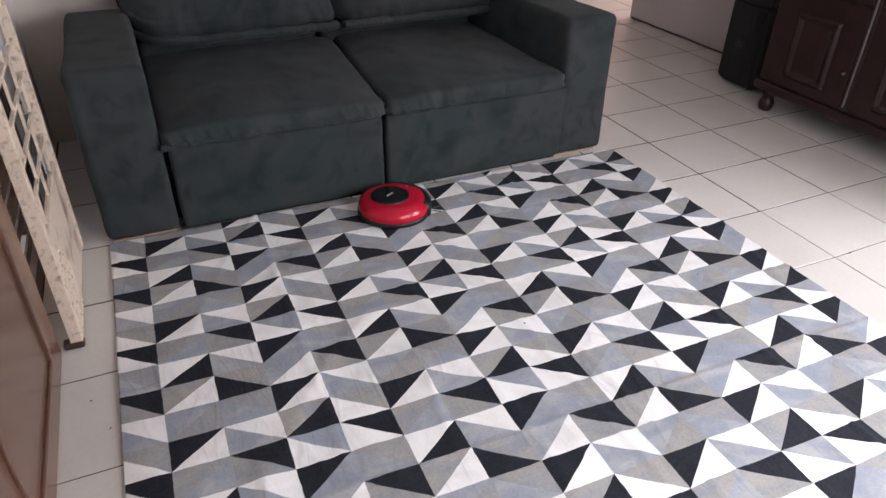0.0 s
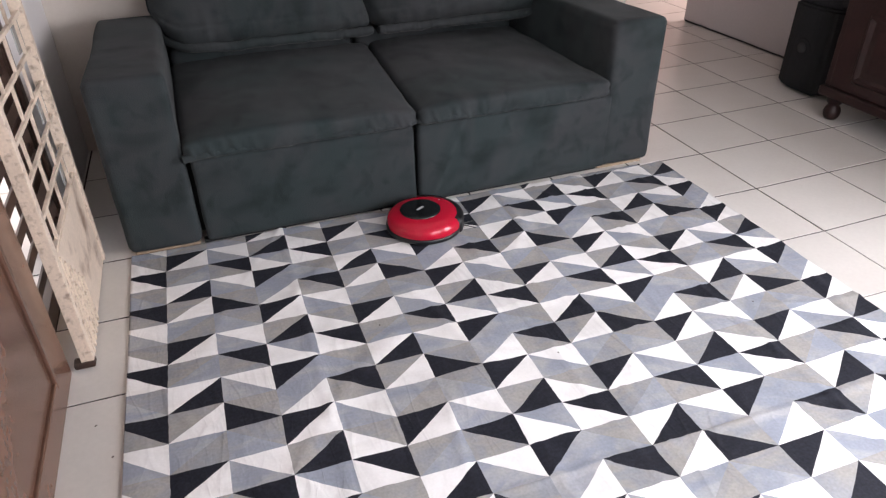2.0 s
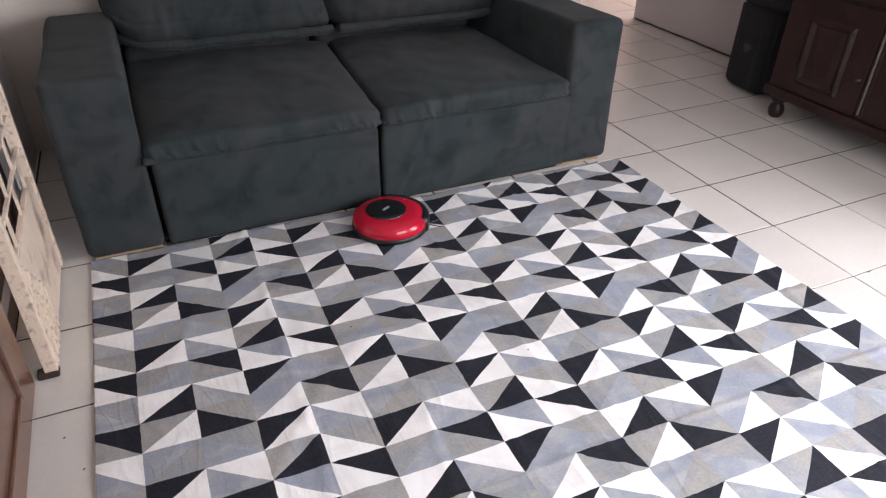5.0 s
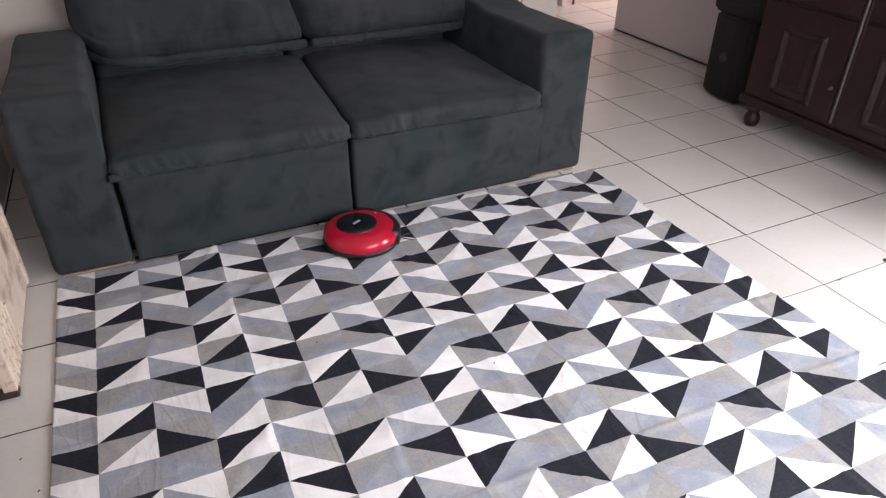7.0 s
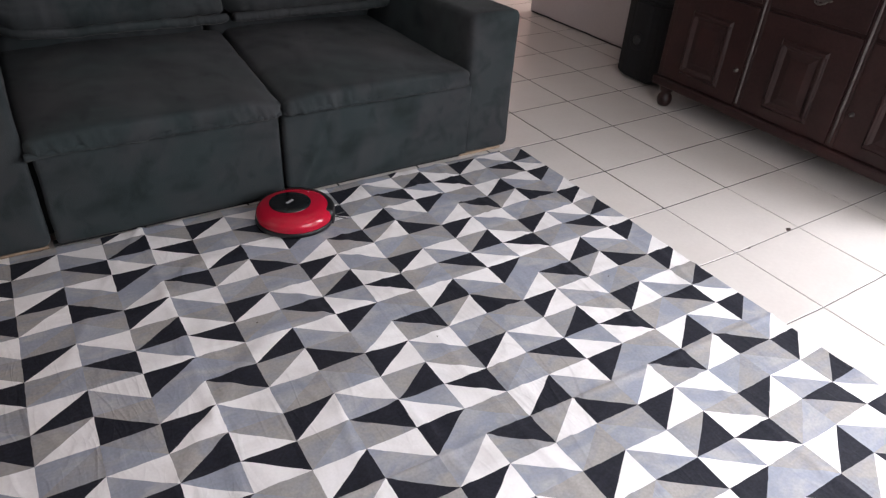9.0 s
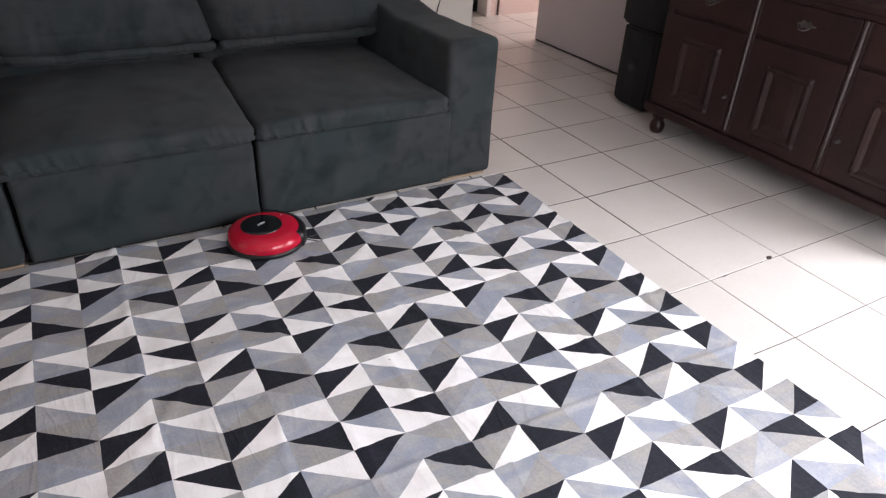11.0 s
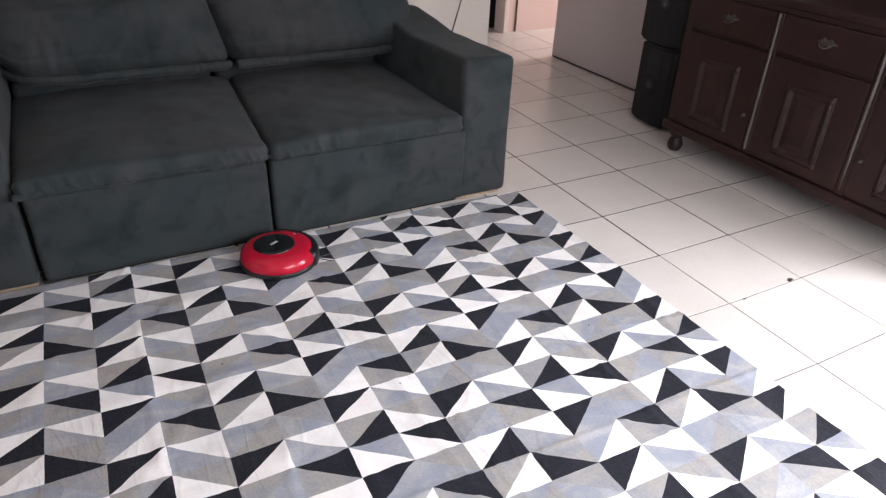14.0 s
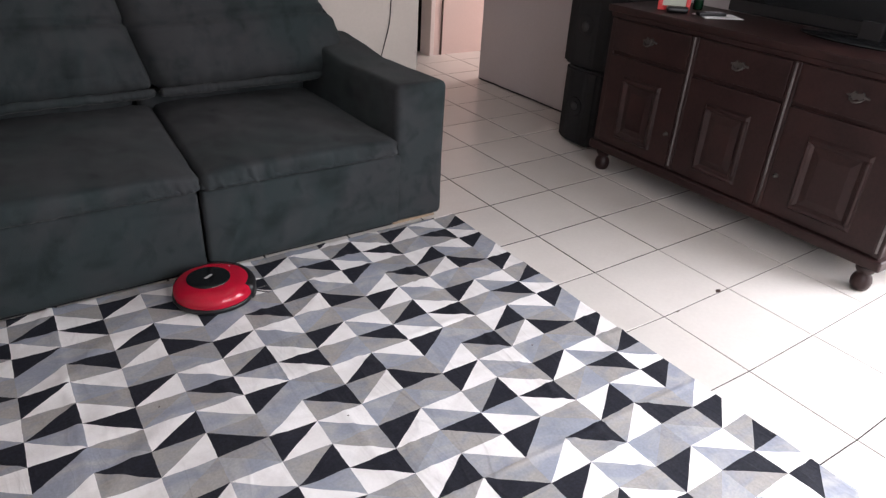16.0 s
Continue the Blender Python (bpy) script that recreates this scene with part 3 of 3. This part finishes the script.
def raised(y0, y1, z0, z1, x, d):
    """A raised and fielded panel facing -x."""
    bm = bmesh.new()
    rows = ((0, 0.0), (0.012, d), (0.026, d), (0.04, d * 0.35), (0.075, d * 0.9))
    loops = []
    for inset, out in rows:
        a, b, c, e = y0 + inset, y1 - inset, z0 + inset, z1 - inset
        loops.append([bm.verts.new((x - out, yy, zz)) for yy, zz in ((a, c), (b, c), (b, e), (a, e))])
    for p, q in zip(loops, loops[1:]):
        for i in range(4):
            bm.faces.new((p[i], p[(i + 1) % 4], q[(i + 1) % 4], q[i]))
    bm.faces.new(loops[-1])
    bm.faces.new(loops[0][::-1])
    bmesh.ops.recalc_face_normals(bm, faces=bm.faces)
    return bm


for i in range(3):
    ya, yb = EDGES[i + 1] + 0.022, EDGES[i] - 0.022
    door = part("door", box(CX - 0.016, CX + 0.002, ya, yb, 0.185, 0.675, 0.005), M_WOOD, sideboard)
    part("door_panel", raised(ya + 0.12, yb - 0.12, 0.235, 0.58, CX - 0.015, 0.014), M_WOOD, door)
    for y in (ya + 0.135, yb - 0.135):
        part("panel_bead", tube([(CX - 0.022, y, 0.262 + 0.029 * k) for k in range(11)], 0.011, 12), M_WOOD, door, smooth=True)
    drawer = part("drawer_front", box(CX - 0.016, CX + 0.002, ya, yb, 0.695, 0.860, 0.005), M_WOOD, sideboard)
    ym = (ya + yb) / 2
    bm = tube([(CX - 0.026 - 0.016 * math.sin(a), ym + 0.027 * math.cos(a), 0.782 - 0.016 * math.sin(a)) for a in [math.pi * k / 10 for k in range(11)]], 0.004, 8)
    part("drawer_handle", bm, M_BRASS, drawer, "aged metal drop handle", True)
    bm = bmesh.new()
    lobes = [(a, 0.042 * math.cos(a) * (1 + 0.18 * math.cos(4 * a)), 0.017 * math.sin(a) * (1 + 0.35 * math.cos(6 * a))) for a in [2 * math.pi * k / 40 for k in range(40)]]
    back, face = [[bm.verts.new((x, ym + py * q, 0.786 + pz * q)) for a, py, pz in lobes] for x, q in ((CX - 0.016, 1.0), (CX - 0.023, 0.9))]
    for k in range(40):
        bm.faces.new((back[k], back[(k + 1) % 40], face[(k + 1) % 40], face[k]))
    bm.faces.new(face)
    bmesh.ops.recalc_face_normals(bm, faces=bm.faces)
    part("handle_plate", bm, M_BRASS, drawer, "lobed aged metal plate")
    if i != 1:
        kn = shift(lathe(((0.012, 0), (0.010, 0.006), (0.006, 0.010), (0.009, 0.016), (0.004, 0.02)), 16), Matrix.Translation((CX - 0.015, yb - 0.03 if i == 2 else ya + 0.03, 0.36)) @ pose(0, 0, 0, 0, -90, 0))
        part("door_knob", kn, M_BRASS, door, "small aged metal knob", True)
for y in EDGES:
    yy = min(max(y, CY1 + 0.012), CY0 - 0.012)
    part("pilaster", box(CX - 0.014, CX + 0.004, yy - 0.02, yy + 0.02, 0.178, 0.864, 0.007, 3), M_WOOD, sideboard)
    if y == CY0:
        continue
    part("edge_strip", box(CX - 0.020, CX - 0.010, yy - 0.005, yy + 0.005, 0.20, 0.86, 0.003), M_WORN, sideboard, "pale worn edge strip")

# ---- speakers ----
speaker = thing("tower_speaker", 1.205, 0.525, 0, 0, "tall black two-box tower speaker with cloth grilles", "speaker")


def cabinet_box(z0, z1, wide):
    bm = bmesh.new()
    out = [(0.17, -0.15), (0.17, 0.15), (-0.09, 0.15), (-0.15, 0.11), (-0.175, 0.05), (-0.175, -0.05), (-0.15, -0.11), (-0.09, -0.15)]
    a, b = [[bm.verts.new((x, y, z)) for x, y in out] for z in (z0, z1)]
    for v in a + b:
        v.co.y *= wide
    for i in range(len(out)):
        bm.faces.new((a[i], a[(i + 1) % len(out)], b[(i + 1) % len(out)], b[i]))
    bm.faces.new(a[::-1])
    bm.faces.new(b)
    bmesh.ops.recalc_face_normals(bm, faces=bm.faces)
    bmesh.ops.bevel(bm, geom=bm.edges[:], offset=0.016, segments=3, affect="EDGES")
    return bm


for z0, z1, wide in ((0.02, 0.49, 1.25), (0.497, 1.0, 1.55)):
    part("speaker_box", cabinet_box(z0, z1, wide), M_CLOTH, speaker)
    part("speaker_cone", shift(lathe(((0.060, 0), (0.055, 0.002), (0.03, 0.001), (0.02, 0.003)), 24), Matrix.Translation((-0.176, 0, (z0 + z1) / 2)) @ pose(0, 0, 0, 0, -90, 0)), M_CLOTH, speaker, smooth=True)
for z in (0.26, 0.74):
    part("dust_cap", shift(lathe(((0.030, 0), (0.028, 0.006), (0.018, 0.012), (0.004, 0.014)), 20), Matrix.Translation((-0.176, 0, z)) @ pose(0, 0, 0, 0, -90, 0)), M_CAP, speaker, "faded grey dust cap", smooth=True)
part("plinth", box(-0.12, 0.16, -0.10, 0.10, 0, 0.02, 0.004), M_BLK, speaker)

# ---- things on the sideboard ----
TOP = 0.928
frame_box = thing("picture_frame", 1.04, -0.068, TOP, -40, "small red plastic photo frame standing on the sideboard", "picture frame")
bm = box(-0.081, 0.081, -0.012, 0.012, 0, 0.022, 0.003)
box(-0.081, 0.081, -0.012, 0.012, 0.14, 0.162, 0.003, bm=bm)
box(-0.081, -0.06, -0.012, 0.012, 0.022, 0.14, 0.003, bm=bm)
box(0.06, 0.081, -0.012, 0.012, 0.022, 0.14, 0.003, bm=bm)
part("frame", bm, M_REDM, frame_box)
part("picture", box(-0.06, 0.06, -0.004, 0.004, 0.022, 0.14), M_SHEET, frame_box, "pale green picture sheet")
papers = thing("papers", 1.13, -0.285, TOP, 60, "white papers lying on the sideboard", "paper")
part("sheet", box(-0.07, 0.07, -0.10, 0.10, 0, 0.002), M_PAPER, papers)
part("sheet", shift(box(-0.05, 0.05, -0.08, 0.08, 0.002, 0.004), pose(0.03, 0.03, 0, 0, 0, 24)), M_PAPER, papers)
remote = thing("remote_control", 1.09, -0.265, TOP + 0.004, 68, "black remote control lying on the papers", "remote control")
part("body", box(-0.022, 0.022, -0.075, 0.075, 0, 0.018, 0.006, 3), M_BLK, remote)
for i in range(8):
    part("button", box(-0.012 + 0.014 * (i % 2), -0.003 + 0.014 * (i % 2), -0.05 + 0.024 * (i // 2), -0.038 + 0.024 * (i // 2), 0.018, 0.0195), M_GREYP, remote)
bottle = thing("bottle", 1.215, -0.085, TOP, 0, "small dark green glass bottle on the sideboard", "bottle")
part("body", lathe(((0.022, 0), (0.026, 0.004), (0.026, 0.07), (0.020, 0.085), (0.010, 0.095), (0.010, 0.11)), 24), M_GREEN, bottle, smooth=True)
part("cap", lathe(((0.0125, 0.108), (0.0125, 0.125), (0.011, 0.127)), 20), M_BLK, bottle)
case = thing("glasses_case", 1.00, -0.125, TOP, 50, "black glasses case lying before the red frame", "case")
part("shell", shift(soft(0.05, 0.11, 0.03, 0.013, (10, 14, 6)), pose(0, 0, 0.015)), M_BLK, case, smooth=True)
tv = thing("television", 1.25, -0.98, TOP, -90, "black flat television on a dark glass stand", "television")
part("stand_base", shift(lathe(((0.20, 0), (0.21, 0.004), (0.205, 0.010), (0.06, 0.016)), 40), Matrix.Diagonal((1.5, 0.75, 1, 1))), M_GLOSS, tv, "glossy dark oval base", True)
part("neck", box(-0.05, 0.05, -0.02, 0.02, 0.012, 0.09, 0.005), M_BLK, tv)
part("screen_body", box(-0.74, 0.74, 0.0, 0.05, 0.02, 0.86, 0.012, 3), M_BLK, tv)
part("screen", box(-0.71, 0.71, -0.004, -0.0005, 0.08, 0.83), M_GLOSS, tv)

# ---- entrance: metal leaf, wooden door, louvred shutter ----
leaf = thing("metal_door", -2.702, -0.60, 0, 0, "cream painted metal door leaf with a lattice and chipped rusty edges", "door")
LW, LT = 0.63, 0.036
part("stile", box(0, LT, 0, 0.035, 0.012, 2.05, 0.003), M_CHIP, leaf)
part("stile", box(0, LT, LW - 0.03, LW, 0.012, 2.05, 0.003), M_CHIP, leaf)
part("rail", box(0, LT, 0.035, LW - 0.03, 2.0, 2.05, 0.003), M_CREAM, leaf)
part("kick_panel", box(0.010, LT - 0.006, 0.033, LW - 0.028, 0.012, 0.37, 0.002), M_CREAM, leaf)
for r in range(15):
    z = 0.37 + 0.108 * r
    part("lattice_bar", box(0.017, 0.027, 0.034, LW - 0.029, z - 0.006, z + 0.006, 0.001), M_CREAM, leaf)
    for c in range(3):
        y = 0.14 + 0.19 * c + (0.095 if r % 2 else 0)
        if y < LW - 0.04 and z < 1.95:
            part("lattice_bar", box(0.018, 0.026, y - 0.006, y + 0.006, z + 0.006, z + 0.102), M_CREAM, leaf)
for i in range(6):
    part("rib", box(LT - 0.007, LT + 0.001, 0.042 + 0.034 * i, 0.058 + 0.034 * i, 0.014, 0.36 - 0.035 * i, 0.003), M_CHIP, leaf, "chipped vertical rib")
for r in range(0, 15, 2):
    part("pane", box(0.008, 0.012, 0.50, LW - 0.03, 0.376 + 0.108 * r, 0.472 + 0.108 * r), M_GLASS, leaf, "dull grey pane")
part("floor_stop", box(-0.022, LT + 0.002, -0.006, 0.03, 0, 0.022, 0.007), M_RUBBER, leaf, "dark rusty foot")

door = thing("wooden_door", -2.765, -1.475, 0, 0, "glossy varnished brown wooden door with panel moulding", "door")
part("leaf", box(0, 0.035, 0, 0.86, 0.004, 2.08, 0.003), M_BROWN, door)
for a in ((0.10, 0.125, 0.10, 1.95), (0.675, 0.70, 0.10, 1.95)):
    part("moulding", box(0.034, 0.045, a[0], a[1], a[2], a[3], 0.004), M_BROWN, door)
for a in ((0.125, 0.675, 0.10, 0.125), (0.125, 0.675, 1.925, 1.95)):
    part("moulding", box(0.034, 0.045, a[0], a[1], a[2], a[3], 0.004), M_BROWN, door)

shutter = thing("louvred_shutter", -2.83, -0.80, 0, 0, "brown louvred shutter with daylight between its slats", "shutter")
part("stile", box(0, 0.03, 0, 0.04, 0, 2.1), M_BROWND, shutter)
part("stile", box(0, 0.03, 0.96, 1.00, 0, 2.1), M_BROWND, shutter)
part("bottom_rail", box(0, 0.03, 0.04, 0.96, 0, 0.075), M_BROWND, shutter)
for r in range(20):
    z = 0.125 + 0.098 * r
    part("slat", shift(box(-0.004, 0.004, 0.04, 0.96, -0.020, 0.020, 0.001), pose(0.015, 0, z)), M_BROWND, shutter)
structure("door_frame", box(X0 - 0.14, X0 + 0.012, 0.205, 0.249, 0, 2.12, 0.003), M_BROWND, "dark brown wooden entrance frame", "door frame")
bm = box(-6.0, -5.98, -2.2, 1.6, -1.5, 2.6)
box(-5.98, -2.96, 1.58, 1.6, -1.5, 2.6, bm=bm)
structure("backdrop", bm, M_DAY, "bright daylight outside the entrance", "backdrop")

# ---- cables ----
cable = thing("cable", 0, 0, 0, 0, "black cable lying along the foot of the wall", "cable")
part("lead", tube([(1.465 - 0.012 * abs(noise.noise(Vector((i * 0.6, 0, 0)))), 2.10 - 0.05 * i, 0.008 + 0.006 * abs(noise.noise(Vector((i * 0.4, 3, 0))))) for i in range(30)], 0.006, 6), M_BLK, cable)
wire = thing("wall_wire", 0, 0, 0, 0, "thin dark wire hanging down the cream wall", "cable")
part("lead", tube([(0.062 - 0.0055 * i - 0.00085 * max(0, i - 6) ** 2 + 0.004 * math.sin(i), 1.114, 1.10 - 0.05 * i) for i in range(14)], 0.0028, 6), M_BLK, wire)

bag = thing("bag", 1.50, 3.27, 0, 0, "dark bag standing on the floor past the doorway", "bag")
part("body", shift(soft(0.26, 0.2, 0.42, 0.08, (12, 10, 14), cloth(0.03, 41)), pose(0, 0, 0.205)), M_BLK, bag, smooth=True)
part("buckle", shift(box(-0.02, 0.02, -0.004, 0.004, -0.012, 0.012, 0.003), pose(0.06, -0.112, 0.2)), M_GREYP, bag, "pale buckle")

plug = thing("plug_lead", 0, 0, 0, 0, "pale plug and thin lead hanging on the white wall", "cable")
part("plug", shift(soft(0.025, 0.03, 0.05, 0.008, (6, 6, 8)), pose(-2.785, 0.52, 0.40)), M_TRIM, plug, smooth=True)
part("lead", tube([(-2.795, 0.50 - 0.012 * i, 0.375 - 0.03 * i) for i in range(6)], 0.004, 6), M_GREYP, plug)


def smudge(name, x, y, z, r, stretch, turn, label):
    """A small flat ragged crumb of dirt."""
    bm = bmesh.new()
    rim = [bm.verts.new((stretch * r * (0.7 + 0.5 * noise.noise(Vector((i * 1.7, x, y)))) * math.cos(i * math.pi / 6), r * (0.7 + 0.5 * noise.noise(Vector((i * 1.3, y, 4)))) * math.sin(i * math.pi / 6), 0)) for i in range(12)]
    top = bm.verts.new((0, 0, r * 0.18))
    for i in range(12):
        bm.faces.new((rim[i], rim[(i + 1) % 12], top))
    ob = tagged(part(name, bm, M_RUBBER), label, "dirt")
    ob.matrix_basis = pose(x, y, z, 0, 0, turn)


smudge("dirt_crumb", 0.347, -1.135, 0.0006, 0.015, 1.6, 20, "dark ragged crumb of dirt on the tiles")
smudge("dirt_crumb", 0.065, -1.155, 0.0006, 0.006, 3.0, 10, "thin dark smear of dirt on the tiles")
for x, y in ((-2.651, -0.864), (-2.603, -0.996)):
    smudge("dirt_crumb", x, y, 0.0006, 0.004, 1.4, 30, "tiny dark crumb of dirt on the tiles")
for x, y in ((-0.604, -1.049), (-1.336, -1.05), (-1.811, -0.726)):
    smudge("lint_speck", x, y, rug_height(x, y) + 0.0005, 0.004, 1.2, 40, "tiny dark speck of lint on the rug")

# ---- floor ----
floor = structure("floor", box(X0 - 0.14, HALL_X, Y0 - 0.14, 4.6, -0.12, -0.0022), M_GROUT, "pale glazed tile floor with dark joints", "floor")


def joint(i, j):
    """Where the joints cross; the rows were laid slightly out of square."""
    if i >= 0:
        return Vector((-0.002 + 0.420 * i + 0.0045 * j, 0.003 + 0.012 * i + 0.3855 * j, 0))
    return Vector((0.002 + 0.4 * i + 0.004 * j, 0.003 + (0.3855 - 0.004 * min(1.0, -i / 6)) * j, 0))


def tile_mesh(a, b, c, d, gap):
    """One tile between four crossings, with a narrow worn bevel."""
    mid = (a + b + c + d) / 4
    bm = bmesh.new()
    rings = []
    for inset, z in ((0, -0.010), (0, -0.0008), (0.0009, 0)):
        ring = []
        for p, sx, sy in ((a, 1, 1), (b, -1, 1), (c, -1, -1), (d, 1, -1)):
            q = p - mid + Vector((sx, sy, 0)) * (gap / 2 + inset)
            ring.append(bm.verts.new((q.x, q.y, z)))
        rings.append(ring)
    for r0, r1 in zip(rings, rings[1:]):
        for k in range(4):
            bm.faces.new((r0[k], r0[(k + 1) % 4], r1[(k + 1) % 4], r1[k]))
    bm.faces.new(rings[-1])
    return mid, bm


for i in range(-8, 9):
    for j in range(-9, 12):
        # front joints made narrower to imitate glare washing them out
        mid, bm = tile_mesh(joint(i, j), joint(i + 1, j), joint(i + 1, j + 1), joint(i, j + 1), 0.0085 if j > -3 else 0.0046)
        if mid.x > HALL_X or (mid.x > 1.9 and mid.y < 1.9) or mid.y > 4.3 or mid.y < -3.1 or (mid.x < -0.2 and mid.y > 1.2):
            bm.free()
            continue
        part("tile", bm, M_TILE, floor).location = mid
